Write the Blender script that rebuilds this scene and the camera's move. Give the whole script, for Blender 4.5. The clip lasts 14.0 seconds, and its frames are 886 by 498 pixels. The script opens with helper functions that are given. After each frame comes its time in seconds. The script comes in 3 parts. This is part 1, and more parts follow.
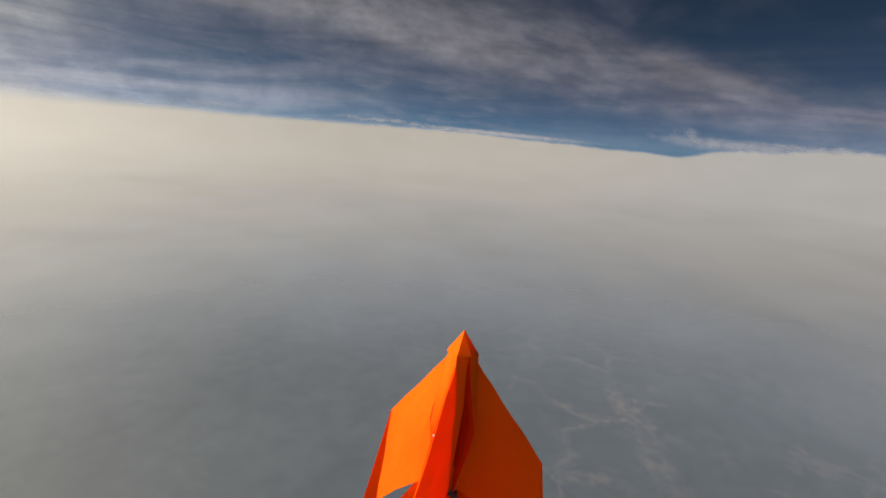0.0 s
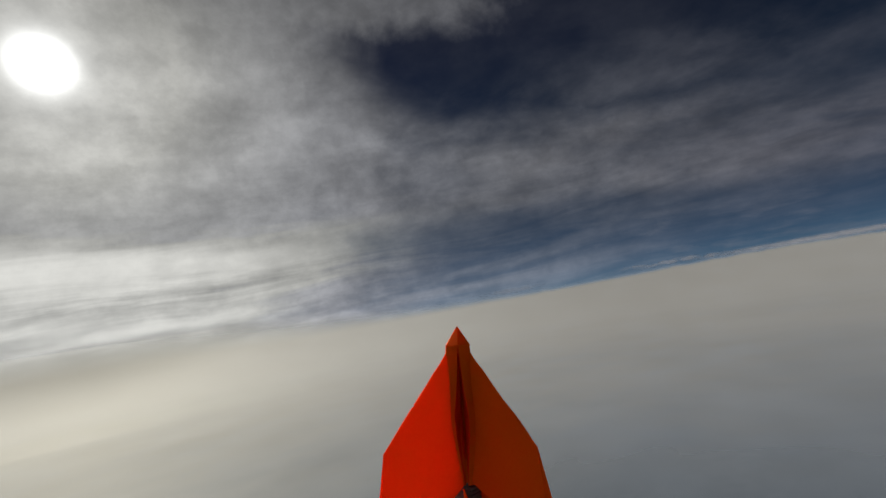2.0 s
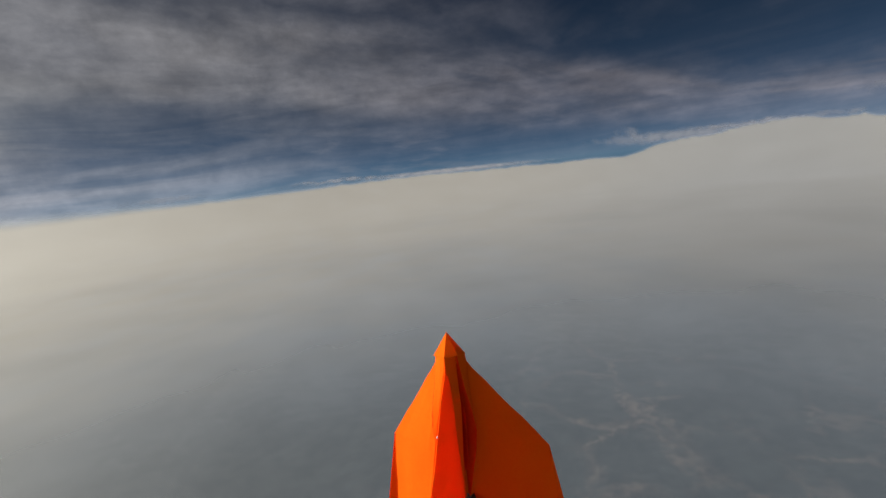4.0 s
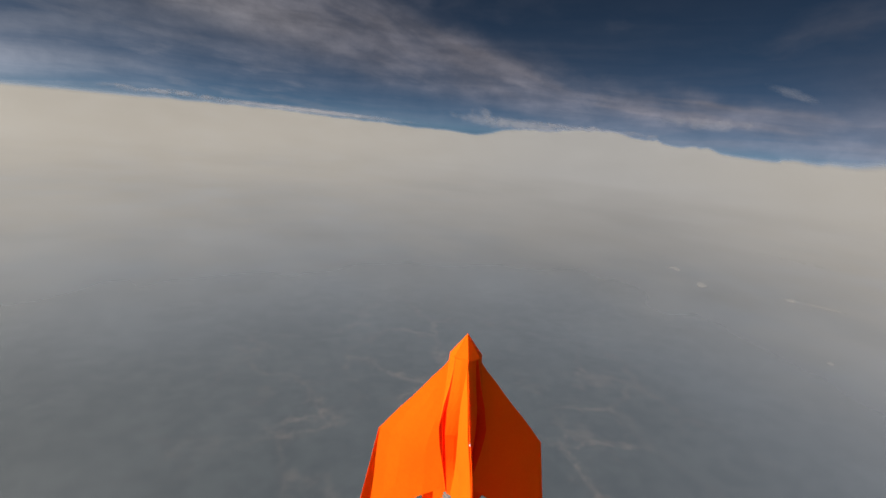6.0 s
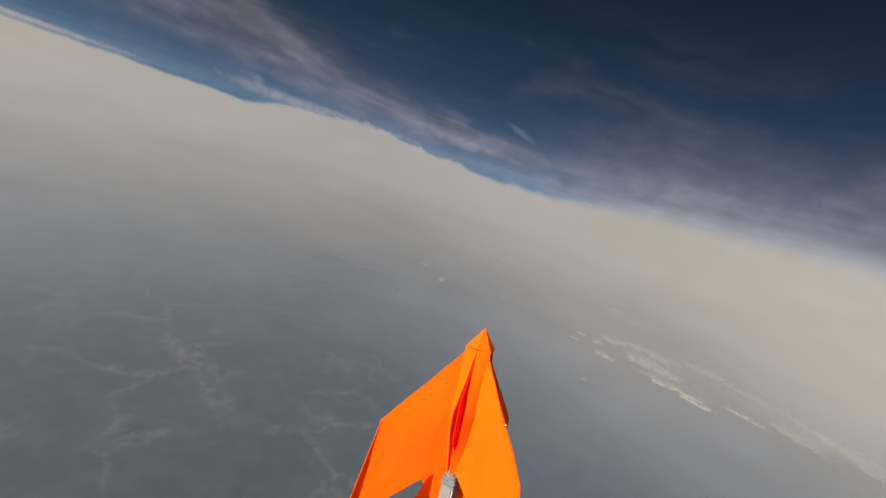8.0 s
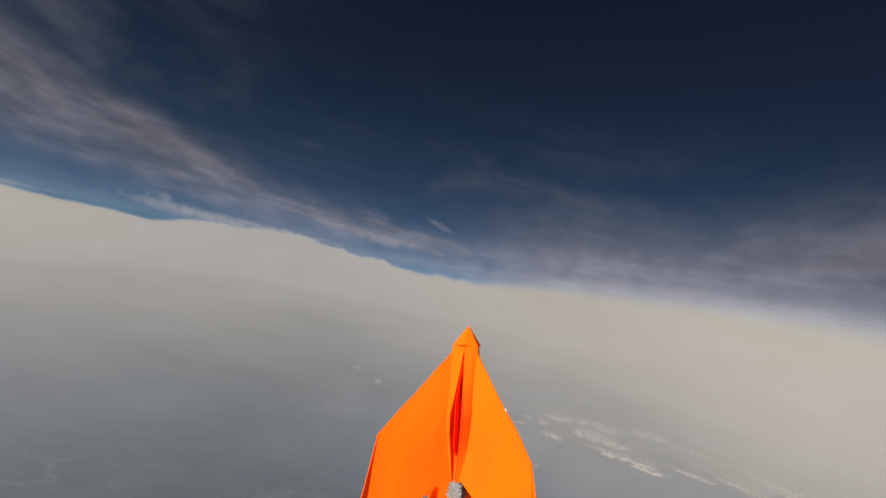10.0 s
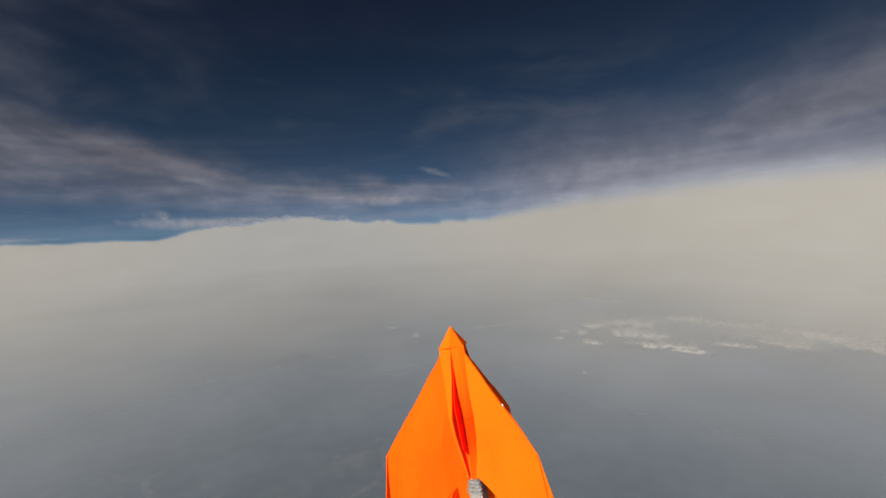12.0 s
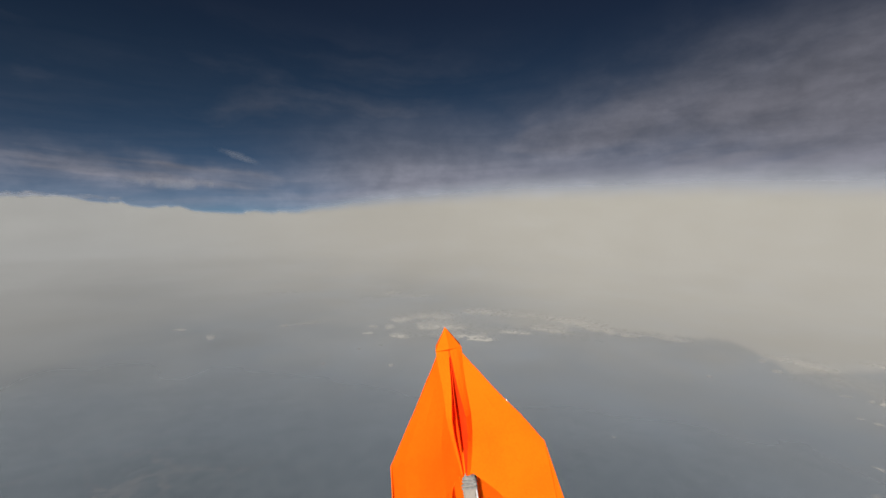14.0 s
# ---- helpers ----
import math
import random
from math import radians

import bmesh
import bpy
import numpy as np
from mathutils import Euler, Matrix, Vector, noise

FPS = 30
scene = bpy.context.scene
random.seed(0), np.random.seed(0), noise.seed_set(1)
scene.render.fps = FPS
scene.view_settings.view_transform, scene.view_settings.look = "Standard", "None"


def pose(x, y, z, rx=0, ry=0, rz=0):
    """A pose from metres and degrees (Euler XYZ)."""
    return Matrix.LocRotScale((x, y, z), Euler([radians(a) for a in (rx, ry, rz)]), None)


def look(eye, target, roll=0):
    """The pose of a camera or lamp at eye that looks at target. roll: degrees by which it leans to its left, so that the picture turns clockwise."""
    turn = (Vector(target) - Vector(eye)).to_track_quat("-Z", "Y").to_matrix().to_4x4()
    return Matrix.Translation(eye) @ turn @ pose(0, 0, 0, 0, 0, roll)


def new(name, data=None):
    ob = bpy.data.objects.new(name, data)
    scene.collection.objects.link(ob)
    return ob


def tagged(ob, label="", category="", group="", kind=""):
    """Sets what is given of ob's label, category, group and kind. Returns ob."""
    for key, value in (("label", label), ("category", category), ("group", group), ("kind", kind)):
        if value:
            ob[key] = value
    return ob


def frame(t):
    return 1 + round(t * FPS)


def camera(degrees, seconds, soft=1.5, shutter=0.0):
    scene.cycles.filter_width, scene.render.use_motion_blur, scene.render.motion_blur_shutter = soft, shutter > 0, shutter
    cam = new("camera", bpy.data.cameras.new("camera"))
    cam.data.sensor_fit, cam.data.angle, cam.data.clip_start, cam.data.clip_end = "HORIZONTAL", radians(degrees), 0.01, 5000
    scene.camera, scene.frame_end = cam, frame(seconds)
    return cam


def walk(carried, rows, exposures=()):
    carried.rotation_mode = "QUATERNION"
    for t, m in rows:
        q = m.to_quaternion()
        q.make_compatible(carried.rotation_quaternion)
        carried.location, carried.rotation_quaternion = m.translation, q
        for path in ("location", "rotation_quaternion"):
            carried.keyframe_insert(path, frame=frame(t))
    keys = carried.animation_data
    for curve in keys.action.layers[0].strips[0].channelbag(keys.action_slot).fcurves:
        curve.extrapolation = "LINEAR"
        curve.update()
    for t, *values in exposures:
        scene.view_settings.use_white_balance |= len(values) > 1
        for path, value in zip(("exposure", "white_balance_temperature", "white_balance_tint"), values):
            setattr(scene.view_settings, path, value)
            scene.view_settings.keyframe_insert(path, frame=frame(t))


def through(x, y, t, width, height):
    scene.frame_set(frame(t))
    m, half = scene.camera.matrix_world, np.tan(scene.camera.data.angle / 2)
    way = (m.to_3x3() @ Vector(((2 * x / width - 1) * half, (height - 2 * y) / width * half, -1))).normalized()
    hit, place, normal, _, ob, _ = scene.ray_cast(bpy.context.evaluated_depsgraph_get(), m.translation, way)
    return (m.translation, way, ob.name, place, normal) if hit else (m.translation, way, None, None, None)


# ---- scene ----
cam = camera(89.6, 14.0, soft=1.5)

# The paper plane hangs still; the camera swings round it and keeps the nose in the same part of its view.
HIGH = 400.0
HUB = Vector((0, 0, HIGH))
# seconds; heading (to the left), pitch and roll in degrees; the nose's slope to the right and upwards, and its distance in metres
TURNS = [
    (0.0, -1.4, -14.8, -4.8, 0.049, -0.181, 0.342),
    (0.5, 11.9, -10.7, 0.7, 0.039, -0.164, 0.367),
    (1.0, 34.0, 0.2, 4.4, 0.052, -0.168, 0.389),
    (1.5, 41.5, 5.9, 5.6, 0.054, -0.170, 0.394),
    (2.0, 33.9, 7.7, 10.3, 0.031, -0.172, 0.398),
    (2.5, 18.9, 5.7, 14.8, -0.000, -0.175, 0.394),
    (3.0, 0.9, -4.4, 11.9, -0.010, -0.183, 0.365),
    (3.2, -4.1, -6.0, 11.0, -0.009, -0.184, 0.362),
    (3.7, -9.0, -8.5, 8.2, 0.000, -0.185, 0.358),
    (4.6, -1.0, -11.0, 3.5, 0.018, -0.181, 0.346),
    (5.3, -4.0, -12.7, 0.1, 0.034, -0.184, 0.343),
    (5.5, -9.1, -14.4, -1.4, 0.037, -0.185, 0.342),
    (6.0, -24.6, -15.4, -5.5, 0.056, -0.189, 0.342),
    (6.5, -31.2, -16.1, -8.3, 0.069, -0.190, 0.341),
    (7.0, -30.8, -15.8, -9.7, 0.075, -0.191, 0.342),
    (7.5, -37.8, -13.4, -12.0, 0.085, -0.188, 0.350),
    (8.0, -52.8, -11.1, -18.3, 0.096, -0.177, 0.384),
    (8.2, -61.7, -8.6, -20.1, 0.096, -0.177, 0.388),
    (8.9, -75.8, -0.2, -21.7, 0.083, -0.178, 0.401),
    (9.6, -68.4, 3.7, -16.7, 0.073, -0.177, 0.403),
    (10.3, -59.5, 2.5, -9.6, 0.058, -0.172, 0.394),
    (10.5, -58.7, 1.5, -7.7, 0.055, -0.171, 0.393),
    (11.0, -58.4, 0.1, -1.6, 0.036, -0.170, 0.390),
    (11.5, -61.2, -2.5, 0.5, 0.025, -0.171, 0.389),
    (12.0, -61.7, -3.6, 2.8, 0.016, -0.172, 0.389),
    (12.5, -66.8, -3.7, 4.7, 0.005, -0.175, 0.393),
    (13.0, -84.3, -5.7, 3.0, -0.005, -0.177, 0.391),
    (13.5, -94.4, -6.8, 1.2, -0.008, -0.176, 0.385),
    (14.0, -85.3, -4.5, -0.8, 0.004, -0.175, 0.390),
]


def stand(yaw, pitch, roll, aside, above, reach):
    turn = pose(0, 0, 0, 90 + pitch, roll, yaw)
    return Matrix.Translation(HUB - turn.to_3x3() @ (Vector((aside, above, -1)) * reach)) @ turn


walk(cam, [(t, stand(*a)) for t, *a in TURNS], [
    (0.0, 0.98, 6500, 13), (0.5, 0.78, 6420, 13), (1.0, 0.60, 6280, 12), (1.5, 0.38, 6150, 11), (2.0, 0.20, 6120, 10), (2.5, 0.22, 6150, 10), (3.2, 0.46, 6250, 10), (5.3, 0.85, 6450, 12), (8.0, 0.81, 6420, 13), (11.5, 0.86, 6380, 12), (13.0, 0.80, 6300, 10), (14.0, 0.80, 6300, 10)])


def way(az, el):
    """Unit direction from heading (degrees to the left of +y) and height above the level (degrees)."""
    a, e = radians(az), radians(el)
    return Vector((-math.sin(a) * math.cos(e), math.cos(a) * math.cos(e), math.sin(e)))


# ---- node helpers ----
class Nodes:
    """Short forms for building a node tree."""

    def __init__(self, tree):
        self.tree, self.n, self.l = tree, tree.nodes, tree.links
        self.n.clear()

    def add(self, kind, **values):
        made = self.n.new("ShaderNode" + kind)
        for key, value in values.items():
            self.put(made.inputs[key.replace("_", " ")], value)
        return made

    def put(self, socket, value):
        if isinstance(value, bpy.types.NodeSocket):
            self.l.new(value, socket)
        elif isinstance(value, bpy.types.Node):
            self.l.new(value.outputs[0], socket)
        else:
            socket.default_value = value

    def math(self, op, a, b=0.0, c=0.0, clamp=False):
        made = self.n.new("ShaderNodeMath")
        made.operation, made.use_clamp = op, clamp
        for i, value in enumerate((a, b, c)):
            self.put(made.inputs[i], value)
        return made.outputs[0]

    def dot(self, a, b):
        made = self.n.new("ShaderNodeVectorMath")
        made.operation = "DOT_PRODUCT"
        self.put(made.inputs[0], a)
        self.put(made.inputs[1], b)
        return made.outputs["Value"]

    def step(self, value, low, high, out_low=0.0, out_high=1.0):
        made = self.n.new("ShaderNodeMapRange")
        made.interpolation_type = "SMOOTHSTEP"
        for i, v in enumerate((value, low, high, out_low, out_high)):
            self.put(made.inputs[i], v)
        return made.outputs[0]

    def curve(self, value, points, most):
        """A soft line through (value, result) points; results lie between 0 and most."""
        first, last = points[0][0], points[-1][0]
        made = self.n.new("ShaderNodeValToRGB")
        made.color_ramp.interpolation = "B_SPLINE"
        while len(made.color_ramp.elements) < len(points):
            made.color_ramp.elements.new(1.0)
        for e, (at, result) in zip(made.color_ramp.elements, points):
            e.position = (at - first) / (last - first)
        for e, (at, result) in zip(made.color_ramp.elements, points):
            e.color = (result / most,) * 3 + (1,)
        span = self.math("DIVIDE", self.math("SUBTRACT", value, first), last - first, clamp=True)
        self.put(made.inputs[0], span)
        grey = self.add("SeparateXYZ", Vector=made.outputs[0])
        return self.math("MULTIPLY", grey.outputs[0], most)

    def vec(self, x, y, z=0.0):
        made = self.n.new("ShaderNodeCombineXYZ")
        for i, v in enumerate((x, y, z)):
            self.put(made.inputs[i], v)
        return made.outputs[0]

    def noise(self, vector, scale, detail=4.0, rough=0.5, twist=0.0):
        made = self.add("TexNoise", Vector=vector, Scale=scale, Detail=detail, Roughness=rough, Distortion=twist)
        return made.outputs[0]

    def mix(self, fac, a, b):
        made = self.n.new("ShaderNodeMix")
        made.data_type = "RGBA"
        self.put(made.inputs[0], fac)
        self.put(made.inputs[6], a)
        self.put(made.inputs[7], b)
        return made.outputs[2]

    def add_col(self, a, b, fac=1.0):
        made = self.n.new("ShaderNodeMix")
        made.data_type, made.blend_type = "RGBA", "ADD"
        self.put(made.inputs[0], fac)
        self.put(made.inputs[6], a)
        self.put(made.inputs[7], b)
        return made.outputs[2]

    def blend(self, fac, a, b):
        made = self.n.new("ShaderNodeMixShader")
        for i, v in enumerate((fac, a, b)):
            self.put(made.inputs[i], v)
        return made.outputs[0]


# ---- light ----
SUN_HIGH, SUN_HEADING = 29.7, 74.0
sun_way = way(SUN_HEADING, SUN_HIGH)
sun = new("sun", bpy.data.lights.new("sun", "SUN"))
sun.data.energy, sun.data.angle, sun.data.color = 5.0, radians(0.5), (1.0, 0.96, 0.92)
sun.matrix_world = look(sun_way * 1000 + HUB, HUB)

world = bpy.data.worlds.new("sky")
scene.world = world
world.use_nodes = True


def sky_tree(w):
    """Clear high-altitude sky, with a sheet of cirrus in long bands across it and the sun behind the thin cloud."""
    clear = w.add("TexSky")
    clear.sky_type, clear.sun_disc = "NISHITA", False
    clear.sun_elevation, clear.sun_rotation = radians(SUN_HIGH), radians(-SUN_HEADING)
    clear.altitude, clear.air_density, clear.dust_density, clear.ozone_density = 14000, 1.0, 2.6, 0.7
    add, sub, mul, most = (lambda a, b, op=op: w.math(op, a, b) for op in ("ADD", "SUBTRACT", "MULTIPLY", "MAXIMUM"))
    way_in = w.add("TexCoord").outputs["Generated"]
    parts = w.add("SeparateXYZ", Vector=way_in)
    head = mul(w.math("ARCTAN2", mul(parts.outputs[0], -1.0), parts.outputs[1]), 180 / math.pi)
    high = mul(w.math("ARCSINE", parts.outputs[2]), 180 / math.pi)

    # warps and grains: broad swells, billows, long combed streaks, tufts, and thin lines along the horizon
    swell = sub(w.noise(way_in, 2.3, 4.0), 0.5)
    billow = sub(w.noise(way_in, 6.5, 7.0, 0.56, 0.15), 0.5)
    near = w.math("DIVIDE", 1.0, add(most(parts.outputs[2], 0.0), 0.22))
    p, q = mul(w.dot(way_in, way(-60, 0)), near), mul(w.dot(way_in, way(30, 0)), near)
    streak = w.noise(w.vec(mul(p, 0.75), mul(q, 1.6), 3.7), 1.0, 4.0, 0.45, 0.8)
    tuft = w.noise(w.vec(mul(p, 2.3), mul(q, 2.9), 9.1), 1.1, 7.0, 0.56, 0.25)
    lines = w.noise(w.vec(mul(head, 0.034), add(mul(high, 0.40), add(mul(head, 0.014), mul(swell, 1.2))), 1.7), 1.0, 6.0, 0.55, 0.4)
    raised = add(high, add(mul(swell, 5.0), mul(billow, 6.0)))
    raised_low = add(high, add(mul(swell, 1.5), mul(billow, 2.2)))

    # the near band, from overhead on the sun's side down to a thin tail along the horizon
    foot = w.curve(head, [(-100, 1.0), (-75, 1.4), (-60, 1.7), (-45, 2.3), (-32, 2.8), (-22, 3.6), (-13, 4.7), (-4, 6.4), (8, 8.0), (22, 9.4), (40, 9.8), (60, 9.0)], 50.0)
    crown = w.curve(head, [(-100, 4.2), (-75, 4.6), (-60, 4.6), (-45, 5.8), (-32, 8.4), (-22, 12.6), (-13, 16.2), (-5, 17.8), (5, 19.8), (15, 22.2), (26, 24.6), (34, 26.6), (42, 31.0), (60, 44.0)], 50.0)
    broad = w.curve(head, [(-60, 1.0), (-30, 2.2), (-10, 3.6), (10, 4.0), (50, 5.0)], 10.0)
    band = mul(w.step(raised_low, sub(foot, mul(broad, 0.5)), add(foot, mul(broad, 0.8))), w.step(raised, sub(crown, mul(broad, 0.9)), add(crown, mul(broad, w.step(head, -20.0, -2.0, 1.0, 0.6))), 1.0, 0.0))
    band = mul(band, w.curve(head, [(-105, 0.0), (-85, 0.45), (-60, 0.74), (-45, 0.80), (-31, 0.86), (-15, 1.0), (60, 1.0)], 1.0))
    # its filaments run along it
    across = w.math("DIVIDE", sub(high, foot), sub(crown, foot))
    thread = w.noise(w.vec(mul(head, 0.050), add(mul(across, 2.6), add(mul(swell, 1.5), mul(billow, 0.7))), 7.9), 1.0, 4.0, 0.5, 0.2)
    band = mul(band, w.step(thread, 0.28, 0.68, w.step(head, -25.0, 20.0, 0.50, 0.80), 1.0))
    # the sheet round the sun, and its lobe over the dark gap
    sheet = w.step(add(head, add(mul(swell, 26.0), mul(billow, 15.0))), 30.0, 50.0)
    lobe = mul(w.step(add(head, add(mul(swell, 14.0), mul(billow, 14.0))), 13.0, 25.0), w.step(add(high, mul(billow, 9.0)), 30.5, 36.0))
    sheet = most(sheet, lobe)
    # the far band beyond the cloud bank
    rim = w.curve(head, [(-180, 30.0), (-150, 28.0), (-127, 23.5), (-116, 21.0), (-103, 17.6), (-91, 13.8), (-84, 10.4), (-76, 6.6), (-66, 3.0)], 50.0)
    far = w.step(add(high, add(mul(swell, 4.0), mul(billow, 5.0))), mul(rim, 0.45), mul(rim, 1.25), 1.0, 0.0)
    far = mul(far, w.curve(head, [(-180, 0.95), (-118, 0.92), (-98, 0.80), (-84, 0.55), (-74, 0.25), (-64, 0.0)], 1.0))

    near_sun = most(w.dot(way_in, tuple(sun_way)), 0.0)
    about_sun = w.step(near_sun, 0.80, 0.99)
    ragged = add(add(mul(streak, 1.2), mul(tuft, 0.7)), mul(about_sun, 0.55))
    ragged = add(ragged, add(mul(sheet, 0.50), add(mul(far, 0.55), mul(band, w.step(head, -45.0, -22.0, 0.60, 0.38)))))
    thick = mul(most(most(band, far), sheet), w.step(ragged, 0.45, 1.60))
    thick = most(thick, mul(w.step(head, -58.0, -82.0), w.step(high, 15.0, 3.0, 0.0, 0.86)))
    # thin stray wisps in the blue, and the whitening towards the horizon
    fine = w.noise(w.vec(mul(head, 0.055), add(mul(high, 0.21), add(mul(swell, 1.6), mul(billow, 0.8))), 5.3), 1.0, 5.0, 0.5, 0.25)
    wisps = most(mul(w.step(fine, 0.42, 0.86), w.step(high, 24.0, 7.0, 0.0, 0.46)), mul(w.step(streak, 0.50, 0.82), w.step(high, 30.0, 10.0, 0.0, 0.18)))
    film = mul(mul(w.step(head, -52.0, 8.0), w.step(add(mul(tuft, 0.6), mul(streak, 0.4)), 0.34, 0.66)), mul(w.step(high, 29.0, 21.0, w.step(head, -24.0, -8.0, 0.7, 0.3), 1.0), 0.36))
    wisps = most(wisps, film)
    level = Vector((sun_way.x, sun_way.y, 0)).normalized()
    sunward = most(w.dot(way_in, tuple(level)), 0.0)
    veil = mul(add(0.14, mul(w.math("POWER", sunward, 2.0), 0.68)), w.step(high, 22.0, 0.0))
    veil = add(veil, mul(w.step(head, -30.0, -44.0), w.step(high, 7.0, 0.0, 0.0, 0.26)))
    veil = mul(veil, w.step(lines, 0.30, 0.70, w.step(head, 10.0, 50.0, 0.55, 0.80), w.step(head, 10.0, 50.0, 1.35, 1.15)))
    murk = mul(w.step(head, 34.0, 70.0), w.step(add(high, mul(sub(lines, 0.5), 14.0)), 13.0, 7.0))
    thick = add(thick, mul(sub(1.0, thick), most(veil, mul(murk, 0.88))))
    dense = w.math("MAXIMUM", thick, wisps, clamp=True)

    # how brightly the cloud is lit: more towards the sun, most in the long streaks low under it
    glow = add(mul(w.step(near_sun, 0.0, 0.6), 0.26), add(mul(w.math("POWER", near_sun, 7.0), 2.7), mul(w.math("POWER", near_sun, 50.0), 1.7)))
    combed = w.step(high, 18.0, 7.0, 0.12, w.step(head, 20.0, 50.0, 0.5, 0.3))
    grain = w.step(add(mul(lines, combed), mul(sub(1.0, combed), add(mul(tuft, 0.6), mul(add(billow, 0.5), 0.4)))), 0.32, 0.68, w.step(head, -70.0, -30.0, 0.82, 0.74), w.step(head, -70.0, -30.0, 1.18, 1.28))
    curd = w.noise(w.vec(parts.outputs[0], parts.outputs[1], mul(parts.outputs[2], 1.7)), 13.0, 5.0, 0.58, 0.2)
    near_side = w.step(head, -30.0, 25.0)
    mottle = mul(w.step(w.noise(way_in, 24.0, 6.0, 0.66), 0.30, 0.70, sub(0.95, mul(near_side, 0.03)), add(1.06, mul(near_side, 0.04))), w.step(curd, 0.30, 0.72, add(0.87, mul(about_sun, 0.08)), sub(1.16, mul(about_sun, 0.09))))
    lit = mul(mul(add(1.0, glow), mul(grain, mottle)), mul(w.step(high, 9.0, 0.5, 1.0, 1.90), w.step(high, 40.0, 20.0, 0.66, 1.0)))
    lit = add(lit, mul(w.step(head, -70.0, -96.0), w.step(high, 14.0, 3.0, 0.0, 0.36)))
    side = w.step(add(head, mul(swell, 20.0)), 22.0, 76.0)
    waved = add(high, add(mul(sub(lines, 0.5), 6.5), mul(billow, 2.0)))
    bright = mul(w.step(waved, 5.4, 9.2), w.step(waved, 14.5, 10.0))
    bright = mul(add(mul(bright, 4.4), mul(mul(add(w.step(high, 9.0, 1.0, 0.0, 5.2), w.step(high, 3.5, 0.0, 0.0, 2.4)), w.step(lines, 0.34, 0.62, 0.55, 1.15)), w.step(head, 42.0, 76.0))), side)
    lit = add(lit, bright)
    grey = w.add("VectorMath")
    grey.operation = "SCALE"
    w.put(grey.inputs[0], w.mix(w.math("MULTIPLY", add(mul(glow, 0.5), bright), 0.6, clamp=True), w.mix(near_side, (0.0905, 0.0865, 0.097, 1), (0.0895, 0.0880, 0.0925, 1)), (0.0930, 0.0890, 0.0790, 1)))
    w.put(grey.inputs["Scale"], lit)
    tint = w.add("VectorMath")
    tint.operation = "MULTIPLY"
    w.put(tint.inputs[0], clear.outputs[0])
    w.put(tint.inputs[1], w.mix(w.step(high, 11.0, 36.0), (0.78, 1.09, 1.05, 1), (1.14, 0.90, 0.92, 1)))
    blue = w.add("VectorMath")
    blue.operation = "SCALE"
    w.put(blue.inputs[0], tint.outputs[0])
    blue.inputs["Scale"].default_value = 0.0190
    colour = w.mix(mul(dense, 0.92), blue.outputs[0], grey.outputs[0])
    glare = add(add(mul(w.math("POWER", near_sun, 200.0), 0.10), mul(w.math("POWER", near_sun, 700.0), 0.25)), mul(w.math("POWER", near_sun, 2300.0), 3.4))
    warm = w.add("VectorMath")
    warm.operation = "SCALE"
    warm.inputs[0].default_value = (1.0, 0.97, 0.90)
    w.put(warm.inputs["Scale"], glare)
    back = w.add("Background", Color=w.add_col(colour, warm.outputs[0]), Strength=1.0)
    w.l.new(back.outputs[0], w.add("OutputWorld").inputs[0])


sky_tree(Nodes(world.node_tree))


# ---- materials ----
def shader(name):
    m = bpy.data.materials.new(name)
    m.use_nodes = True
    return m, Nodes(m.node_tree)


def finish(w, surface):
    w.put(w.add("OutputMaterial").inputs[0], surface)


def grained(name, low, high, rough=0.6, scale=200.0, relief=0.1, through=None, share=0.0):
    """Paper, tape or metal: two close colours, fine grain, soft wear and relief; light shines through thin paper."""
    m, w = shader(name)
    place = w.add("TexCoord").outputs["Object"]
    fine, soft = w.noise(place, scale, 6.0), w.noise(place, scale * 0.07, 3.0)
    tone = w.math("MULTIPLY", w.math("ADD", fine, soft), 0.5)
    colour = w.mix(w.step(tone, 0.36, 0.64), (*low, 1), (*high, 1))
    bump = w.add("Bump", Strength=relief, Distance=0.0004, Height=w.math("ADD", fine, w.math("MULTIPLY", soft, 4.0)))
    body = w.add("BsdfPrincipled", Base_Color=colour, Roughness=rough, Specular_IOR_Level=0.12, Normal=bump)
    surface = body.outputs[0]
    if share:
        surface = w.blend(share, surface, w.add("BsdfTranslucent", Color=(*through, 1), Normal=bump))
    finish(w, surface)
    return m


PAPER = grained("orange_paper", (0.95, 0.188, 0.001), (0.99, 0.216, 0.0012), 0.9, 420, 0.25, (1.0, 0.026, 0.001), 0.54)
GREY_TAPE = grained("grey_tape", (0.13, 0.13, 0.12), (0.26, 0.26, 0.24), 0.45, 260, 0.5)
DARK_WOOD = grained("weathered_wood", (0.12, 0.105, 0.085), (0.22, 0.20, 0.17), 0.7, 150, 0.6)
WHITE = grained("white_plastic", (0.68, 0.68, 0.66), (0.82, 0.82, 0.80), 0.4)
PALE_TAPE = grained("pale_tape", (0.30, 0.30, 0.29), (0.42, 0.42, 0.40), 0.5, 260, 0.4)
# PAPER again, with the slit's shade and red bounce put into the colour.
SHADED_PAPER = grained("orange_paper_shaded", (0.80, 0.045, 0.001), (0.88, 0.065, 0.0012), 0.9, 420, 0.25, (1.0, 0.012, 0.001), 0.40)


